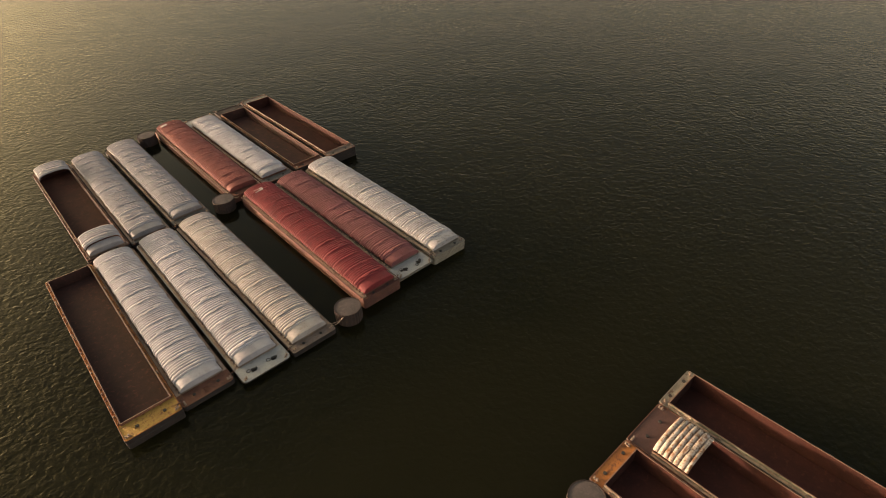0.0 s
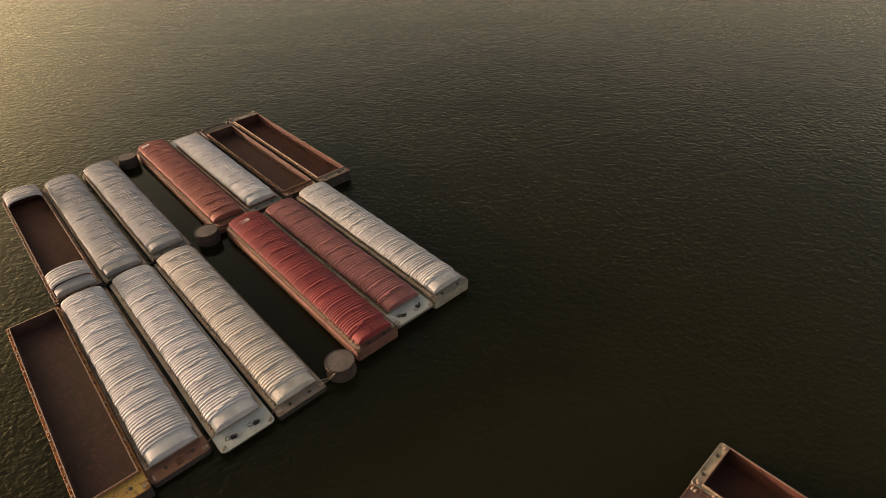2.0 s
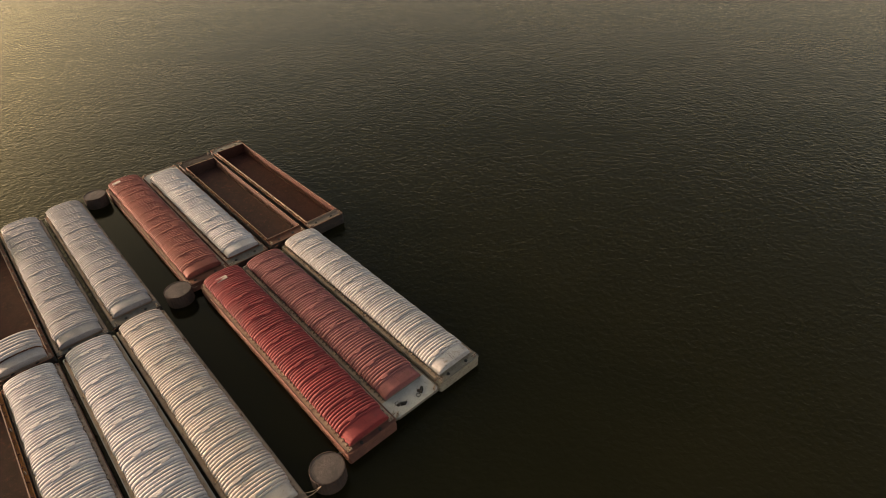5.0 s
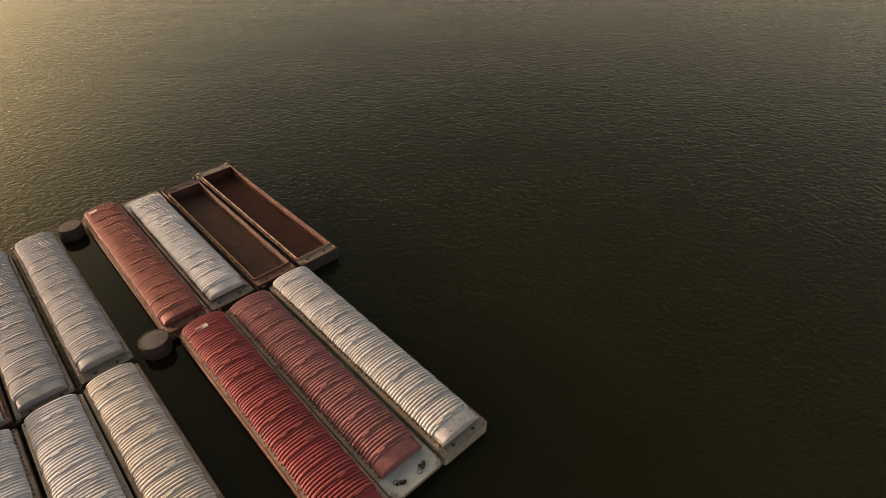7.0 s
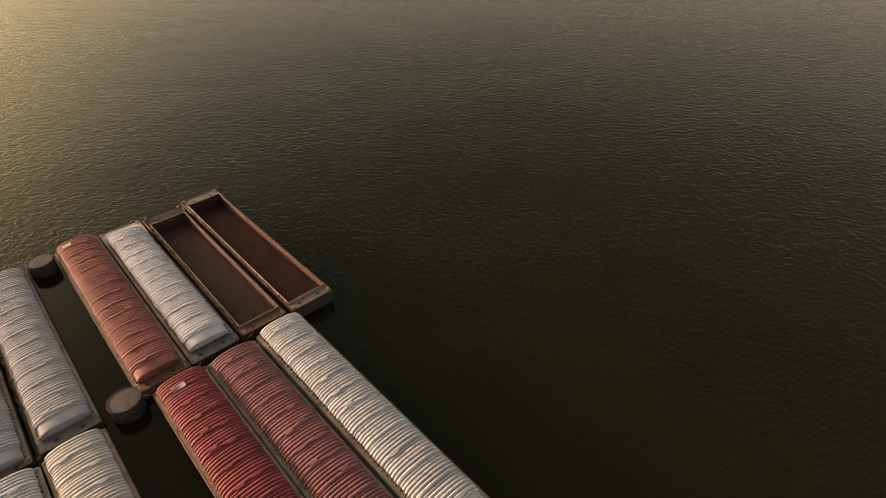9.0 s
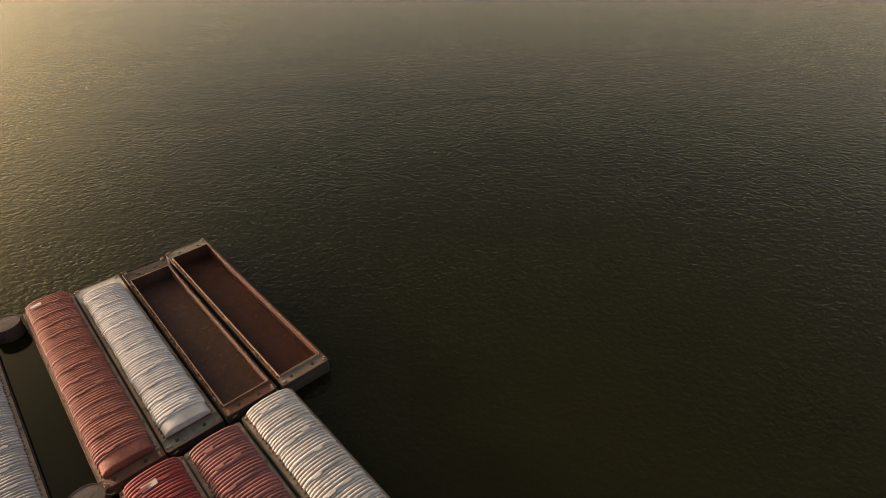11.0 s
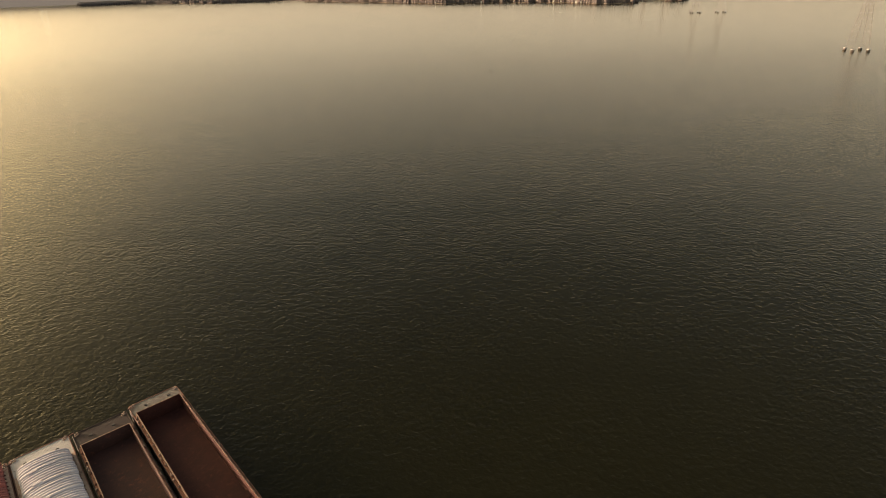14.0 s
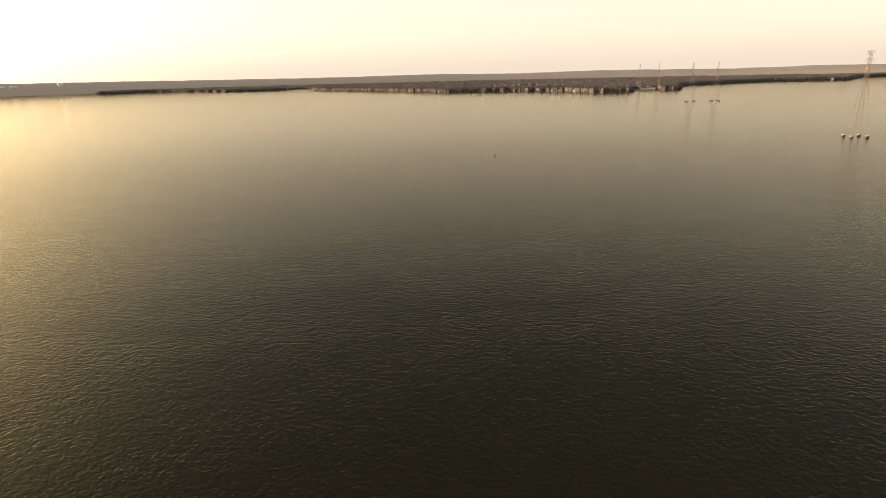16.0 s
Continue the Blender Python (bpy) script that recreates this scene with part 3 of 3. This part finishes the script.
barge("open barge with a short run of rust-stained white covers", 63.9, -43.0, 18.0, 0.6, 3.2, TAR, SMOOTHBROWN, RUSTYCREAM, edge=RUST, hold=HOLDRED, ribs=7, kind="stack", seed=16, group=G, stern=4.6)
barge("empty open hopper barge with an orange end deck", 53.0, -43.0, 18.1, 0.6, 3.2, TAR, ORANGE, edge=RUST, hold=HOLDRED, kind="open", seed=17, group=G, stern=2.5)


# ---- mooring cells ----
def mooring_cell(x, y, r, h, seed):
    rnd = random.Random(seed)
    root = new("mooring_cell")
    root.matrix_world = pose(x, y, 0, 0, 0, rnd.uniform(0, 360))
    tagged(root, "round sheet-pile mooring cell filled with grey stone", "mooring cell", "mooring cells")
    bm = bmesh.new()
    n = 112
    rr = [r + (0.07 if (i // 2) % 2 else 0.0) for i in range(n)]
    pts = [(rr[i] * math.cos(2 * math.pi * i / n), rr[i] * math.sin(2 * math.pi * i / n)) for i in range(n)]
    lo, hi = [bm.verts.new((px, py, -1)) for px, py in pts], [bm.verts.new((px, py, h)) for px, py in pts]
    inn = [bm.verts.new((px * 0.95, py * 0.95, h)) for px, py in pts]
    dn = [bm.verts.new((px * 0.95, py * 0.95, h - 0.5)) for px, py in pts]
    for i in range(n):
        j = (i + 1) % n
        bm.faces.new((lo[i], lo[j], hi[j], hi[i]))
        bm.faces.new((hi[i], hi[j], inn[j], inn[i]))
        bm.faces.new((inn[i], inn[j], dn[j], dn[i]))
    part("pile_wall", bm, PILE, root)
    bm = bmesh.new()
    rings = 9
    prev = [bm.verts.new((0, 0, h - 0.02))]
    for k in range(1, rings + 1):
        ring = []
        for i in range(32):
            a = 2 * math.pi * i / 32
            q = r * 0.955 * k / rings
            z = h - 0.1 + 0.08 * (1 - (k / rings) ** 2) + rnd.uniform(-0.012, 0.012)
            ring.append(bm.verts.new((q * math.cos(a), q * math.sin(a), z)))
        for i in range(32):
            j = (i + 1) % 32
            if k == 1:
                bm.faces.new((prev[0], ring[i], ring[j]))
            else:
                bm.faces.new((prev[i], ring[i], ring[j], prev[j]))
        prev = ring
    part("stone_fill", bm, STONE, root)
    return root


for i, (x, y) in enumerate(((49.6, 80.5), (50.7, 144.4), (50.9, 205.0), (50.6, 16.4))):
    mooring_cell(x, y, 3.05, 3.4, i)


# ---- far shore ----
EYE_X, EYE_Y = 82.0, 97.0
SHORE = [(-39.9, 4469), (-19.9, 4515), (6.2, 4487), (9.9, 4071), (13.94, 4105), (16.72, 4171), (23.01, 3650), (28.02, 3601), (35.93, 2971), (43.26, 2518), (49.62, 2468), (54.98, 2347), (57.6, 2196), (60.8, 2201), (60.84, 2414), (64.94, 2352), (65.0, 2801), (67.32, 2989), (71.7, 3332), (77.65, 3456), (78.14, 3900), (80.06, 4220), (90.1, 4376), (110.1, 4422)]
FAR = 4543.0


def shore_at(b):
    for (b0, d0), (b1, d1) in zip(SHORE, SHORE[1:]):
        if b0 <= b <= b1:
            d = d0 + (d1 - d0) * (b - b0) / max(1e-6, b1 - b0)
            return d + 22 * noise.noise((b * 1.7, 0, 0)) + 9 * noise.noise((b * 9, 3, 0))
    return 4376.0


def polar(b, d, z):
    a = radians(b)
    return (EYE_X + d * math.sin(a), EYE_Y + d * math.cos(a), z)


LAND = weathered("winter_fields", (0.21, 0.175, 0.135), (0.17, 0.14, 0.11), (0.24, 0.20, 0.15), 0.9)
WOODS = weathered("bare_winter_woods", (0.10, 0.086, 0.083), (0.09, 0.078, 0.075), (0.11, 0.094, 0.09), 0.95)
HAZEHILLS = weathered("hills_with_haze_glow", (0.14, 0.115, 0.108), (0.125, 0.105, 0.098), (0.15, 0.125, 0.115), 0.95)
# distance haze is put into the hills as a faint warm emission
hb = HAZEHILLS.node_tree.nodes["Principled BSDF"]
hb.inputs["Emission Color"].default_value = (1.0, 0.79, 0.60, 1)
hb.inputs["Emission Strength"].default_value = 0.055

bm = bmesh.new()
bearings = [-40 + 0.25 * i for i in range(int(150 / 0.25) + 1)]
prev = None
for b in bearings:
    d = min(shore_at(b), FAR - 40)
    ring = [bm.verts.new(polar(b, q, z)) for q, z in ((d - 4, -0.5), (d, 0.8), (d + 12, 1.8), (d + 0.3 * (FAR - d), 2.5), (FAR + 300, 3.0))]
    if prev:
        for k in range(4):
            bm.faces.new((prev[k], ring[k], ring[k + 1], prev[k + 1]))
    prev = ring
tagged(part("ground", bm, LAND), "flat brown winter land along the far river bank", "land", kind="structure")

bm = bmesh.new()
prev = None
for i in range(301):
    b = -40 + 0.5 * i
    top = 62 + max(0.0, 28 - b) * 0.6 + 8 * noise.noise((b * 0.11, 7, 0)) + 3 * noise.noise((b * 0.7, 2, 0))
    ring = [bm.verts.new(polar(b, q, z)) for q, z in ((FAR - 150, 0.0), (FAR - 100, top * 0.55), (FAR - 40, top * 0.9), (FAR + 10, top), (FAR + 200, top * 0.8))]
    if prev:
        for k in range(4):
            bm.faces.new((prev[k], ring[k], ring[k + 1], prev[k + 1]))
    prev = ring
tagged(part("backdrop", bm, HAZEHILLS), "low wooded hills on the horizon, haze added as a faint glow", "hills", kind="structure")


def woods():
    """Crowns of the woods on the far bank: many uneven clumps in one mesh."""
    rnd = np.random.default_rng(4)
    kinds = []
    for k in range(4):
        b2 = bmesh.new()
        bmesh.ops.create_icosphere(b2, subdivisions=1, radius=1.0)
        for v in b2.verts:
            v.co *= 1 + 0.3 * noise.noise(v.co * 1.9 + Vector((k * 9, 0, 0)))
        b2.verts.index_update()
        kinds.append((np.array([v.co[:] for v in b2.verts]), np.array([[v.index for v in f.verts] for f in b2.faces])))
        b2.free()
    vs, fs, at = [], [], 0
    for i in range(76000):
        b = rnd.uniform(13, 92)
        d0 = shore_at(b)
        if d0 > FAR - 130:
            continue
        edge = i % 3 > 0
        d = d0 + 5 + (abs(rnd.normal(0, 40)) if edge else 55 + (FAR - 165 - d0) * rnd.uniform(0, 1) ** 1.3)
        if d > FAR - 90:
            continue
        p = polar(b, d, 0)
        dens = noise.noise((p[0] / 420, p[1] / 420, 1.0))
        if dens < (-0.45 if edge else -0.62) or (60.8 < b < 63.5 and d < d0 + 60):
            continue
        r = rnd.uniform(3, 6.5) if edge else rnd.uniform(14, 26)
        h = rnd.uniform(8.5, 12) + 2.5 * noise.noise((p[0] / 90, p[1] / 90, 4.0))
        v, f = kinds[i % 4]
        a = rnd.uniform(0, 6.28)
        c, sn = math.cos(a), math.sin(a)
        w = np.stack([(v[:, 0] * c - v[:, 1] * sn) * r, (v[:, 0] * sn + v[:, 1] * c) * r, v[:, 2] * h], 1) + [p[0], p[1], h * 0.55]
        vs.append(w)
        fs.append(f + at)
        at += len(v)
    me = bpy.data.meshes.new("woods")
    me.from_pydata(np.concatenate(vs).tolist(), [], np.concatenate(fs).tolist())
    me.materials.append(WOODS)
    me.polygons.foreach_set("use_smooth", [True] * len(me.polygons))
    return new("woods", me)


tagged(woods(), "bare brown winter woods along the far river bank", "woods", kind="stuff")


# ---- pylons in the river ----
STEEL = weathered("tower_steel", (0.24, 0.19, 0.17), (0.2, 0.16, 0.145), (0.26, 0.18, 0.145), 0.6)
CONCRETE = weathered("pier_concrete", (0.55, 0.53, 0.49), (0.44, 0.42, 0.39), (0.30, 0.27, 0.24), 0.85)

# pier sides, much darker than the caps on top
PIERSIDE = weathered("dark_pier_concrete", (0.10, 0.085, 0.075), (0.075, 0.065, 0.058), (0.14, 0.11, 0.09), 0.85)


def pylon(x, y, turn, height, on_land=False):
    root = new("transmission_tower")
    root.matrix_world = pose(x, y, 0, 0, 0, turn)
    tagged(root, "tall steel lattice power-line tower " + ("on the wooded bank" if on_land else "on four river piers"), "pylon", "power-line towers")
    base, waist, top = 8.7, 1.7, 1.1
    hw = height * 0.72
    z0 = 2.6

    def half(z):
        return base + (waist - base) * (z - z0) / (hw - z0) if z < hw else waist + (top - waist) * (z - hw) / (height - hw)

    cor = ((-1, -1), (1, -1), (1, 1), (-1, 1))
    for sx, sy in cor:
        if not on_land:
            bm = bmesh.new()
            prism(bm, [(sx * base + 2.0 * math.cos(2 * math.pi * i / 12), sy * base + 2.0 * math.sin(2 * math.pi * i / 12)) for i in range(12)], -1.0, 1.4)
            prism(bm, [(sx * base + 1.9 * math.cos(2 * math.pi * i / 12), sy * base + 1.9 * math.sin(2 * math.pi * i / 12)) for i in range(12)], 1.4, 2.0)
            pier = part("pier", bm, PIERSIDE, root, "dark concrete pier")
            bm = bmesh.new()
            prism(bm, [(sx * base + 2.0 * math.cos(2 * math.pi * i / 12), sy * base + 2.0 * math.sin(2 * math.pi * i / 12)) for i in range(12)], 2.004, 2.7)
            part("pier_cap", bm, CONCRETE, pier, "pale concrete cap")
        bm = bmesh.new()
        bar(bm, (sx * base, sy * base, z0 if not on_land else 0.5), (sx * waist, sy * waist, hw), 0.14, 6)
        bar(bm, (sx * waist, sy * waist, hw), (sx * top, sy * top, height), 0.14, 6)
        part("leg", bm, STEEL, root)
    zs = [z0]
    while zs[-1] < height - 3:
        zs.append(min(height, zs[-1] + max(3.2, 1.15 * half(zs[-1]))))
    for i, (za, zb) in enumerate(zip(zs, zs[1:])):
        a, b = half(za), half(zb)
        bm = bmesh.new()
        for k in range(4):
            p, q = cor[k], cor[(k + 1) % 4]
            bar(bm, (p[0] * a, p[1] * a, za), (q[0] * b, q[1] * b, zb), 0.055, 4)
            bar(bm, (q[0] * a, q[1] * a, za), (p[0] * b, p[1] * b, zb), 0.055, 4)
            bar(bm, (p[0] * b, p[1] * b, zb), (q[0] * b, q[1] * b, zb), 0.055, 4)
        part("bracing", bm, STEEL, root)
    for z, r in ((height - 1, 7.0), (height - 10, 8.0), (height - 19, 7.0)):
        bm = bmesh.new()
        for s in (-1, 1):
            for t in (-1, 1):
                bar(bm, (s * 1.4, t * 1.4, z), (s * r, 0, z + 0.4), 0.16, 4)
                bar(bm, (s * 1.4, t * 1.4, z + 2.2), (s * r, 0, z + 0.5), 0.12, 4)
            bar(bm, (s * r, 0, z + 0.4), (s * r, 0, z - 2.6), 0.12, 4)
        part("cross_arm", bm, STEEL, root)
    return root


pylon(918.2, 261.8, 40, 98.2)
pylon(1549.9, 746.9, 40, 93.1)
pylon(1592.2, 703.1, 40, 93.1)
pylon(2248.1, 1266.1, 40, 96.8, True)
pylon(2256.4, 1191.6, 40, 96.8, True)


# ---- channel buoys ----
def buoy(x, y, h):
    root = new("channel_buoy")
    root.matrix_world = pose(x, y, 0, 3, -4, 20)
    tagged(root, "dark slim spar buoy floating in the river", "buoy", "channel buoys")
    bm = bmesh.new()
    post(bm, 0, 0, -0.8, 0.5, 0.75, 12)
    post(bm, 0, 0, 0.5, 0.7, 0.55, 12)
    part("float", bm, IRON, root)
    bm = bmesh.new()
    post(bm, 0, 0, 0.7, h, 0.2, 8)
    post(bm, 0, 0, h - 1.0, h, 0.38, 8)
    part("spar", bm, IRON, root)


buoy(538.4, 503.3, 2.2)
buoy(425.2, 1027.6, 2.2)


# ---- houses on the bank ----
HOUSEWALL = weathered("white_house_wall", (0.82, 0.80, 0.75), (0.74, 0.72, 0.68), (0.5, 0.47, 0.42), 0.8)
ROOF = weathered("grey_house_roof", (0.16, 0.15, 0.145), (0.12, 0.115, 0.11), (0.2, 0.18, 0.17), 0.85)


def hall(b, d, w, h):
    x, y, _ = polar(b, d, 0)
    root = new("storage_hall")
    root.matrix_world = pose(x, y, 50.0, 0, 0, -b + 25)
    tagged(root, "large white storage hall on the hazy hillside", "hall", "storage halls on the far bank")
    bm = bmesh.new()
    box(bm, -w / 2, w / 2, -w / 3, w / 3, -24.0, h)
    part("wall", bm, HOUSEWALL, root)
    bm = bmesh.new()
    v = [bm.verts.new(c) for c in ((-w / 2 - 0.6, -w / 3 - 0.6, h), (w / 2 + 0.6, -w / 3 - 0.6, h), (w / 2 + 0.6, w / 3 + 0.6, h), (-w / 2 - 0.6, w / 3 + 0.6, h), (-w / 2 - 0.6, 0, h + w * 0.12), (w / 2 + 0.6, 0, h + w * 0.12))]
    for f in ((0, 1, 5, 4), (2, 3, 4, 5), (1, 2, 5), (3, 0, 4), (3, 2, 1, 0)):
        bm.faces.new([v[i] for i in f])
    part("roof", bm, HOUSEWALL, root)


for b, d, w, h in ((10.35, 4483, 33, 17), (8.2, 4483, 28, 8), (7.2, 4480, 43, 6), (6.4, 4480, 47, 6)):
    hall(b, d, w, h)


def house(b, back, w, d, h):
    x, y, _ = polar(b, shore_at(b) + back, 0)
    root = new("house")
    root.matrix_world = pose(x, y, 1.4, 0, 0, -b + random.uniform(-20, 20))
    tagged(root, "small white riverside house with a grey gabled roof", "house", "houses on the far bank")
    bm = bmesh.new()
    box(bm, -w / 2, w / 2, -d / 2, d / 2, -1.0, h)
    part("wall", bm, HOUSEWALL, root)
    bm = bmesh.new()
    v = [bm.verts.new(c) for c in ((-w / 2 - 0.5, -d / 2 - 0.5, h), (w / 2 + 0.5, -d / 2 - 0.5, h), (w / 2 + 0.5, d / 2 + 0.5, h), (-w / 2 - 0.5, d / 2 + 0.5, h), (-w / 2 - 0.5, 0, h + d * 0.35), (w / 2 + 0.5, 0, h + d * 0.35))]
    for f in ((0, 1, 5, 4), (2, 3, 4, 5), (1, 2, 5), (3, 0, 4), (3, 2, 1, 0)):
        bm.faces.new([v[i] for i in f])
    part("roof", bm, ROOF, root)
    for k in (-0.28, 0.0, 0.28):
        bm = bmesh.new()
        box(bm, k * w - 0.6, k * w + 0.6, -d / 2 - 0.05, -d / 2 + 0.02, h * 0.35, h * 0.7)
        part("window", bm, IRON, root, "dark window")


for b, back, w in ((53.9, 8, 16), (54.5, 6, 12), (55.0, 10, 18), (55.9, 6, 14), (56.4, 8, 18), (49.6, 6, 12), (50.2, 8, 14), (43.0, 8, 14), (47.2, 6, 12), (62.0, 30, 16), (62.5, 22, 20), (62.9, 26, 16)):
    house(b, back, w, 9, 6)


# ---- wires between the barges ----
def lashing(x, y, z, dx, dy):
    root = new("lashing_wire")
    root.matrix_world = pose(x, y, z)
    tagged(root, "rusty lashing wire with a ratchet joining two barges", "lashing", "lashings between barges")
    bm = bmesh.new()
    for o in (-0.25, 0.25):
        bar(bm, (-dx, -dy + o, 0.35), (0, o * 0.3, 0.2), 0.035)
        bar(bm, (0, o * 0.3, 0.2), (dx, dy + o, 0.35), 0.035)
    part("wire", bm, IRON, root)
    bm = bmesh.new()
    bar(bm, (-0.45, 0, 0.2), (0.45, 0.05, 0.22), 0.1, 6)
    bar(bm, (0.1, -0.05, 0.22), (0.2, 0.5, 0.3), 0.04)
    part("ratchet", bm, RUST, root)


for x, y, z in ((10.9, 81.6, 3.2), (22.4, 83.2, 1.3), (33.8, 80.4, 1.3), (24.0, 143.3, 1.4), (35.2, 143.6, 1.4), (12.8, 143.0, 1.9), (64.6, 81.0, 2.8), (75.8, 81.5, 2.5), (65.4, 143.6, 2.3), (76.6, 143.3, 2.6), (87.5, 143.3, 3.1), (65.8, 206.5, 2.2), (77.0, 206.0, 3.0), (63.9, 17.2, 3.2), (75.0, 17.3, 3.2), (74.9, 16.0, 3.2), (88.4, 205.5, 3.2)):
    lashing(x, y, z, 1.0, 0.45)


def mooring_line(a, b):
    ob = new("mooring_line", bpy.data.curves.new("mooring_line", "CURVE"))
    ob.data.dimensions = "3D"
    ob.data.bevel_depth = 0.06
    sp = ob.data.splines.new("POLY")
    sp.points.add(8)
    for i in range(9):
        t = i / 8
        p = Vector(a).lerp(Vector(b), t)
        sp.points[i].co = (p.x, p.y, p.z - 0.5 * math.sin(math.pi * t), 1)
    ob.data.materials.append(WORN)
    tagged(ob, "slack pale mooring line from a barge to a cell", "mooring line", "mooring lines")


mooring_line((44.2, 79.6, 1.6), (47.0, 78.3, 3.4))
mooring_line((44.3, 80.6, 1.6), (47.0, 78.3, 3.4))
mooring_line((54.6, 81.5, 3.1), (52.6, 81.4, 3.4))
mooring_line((54.8, 142.6, 3.1), (53.4, 143.6, 3.4))
mooring_line((55.6, 206.8, 2.5), (53.6, 206.0, 3.4))
mooring_line((53.8, 17.0, 3.5), (52.4, 17.2, 3.4))
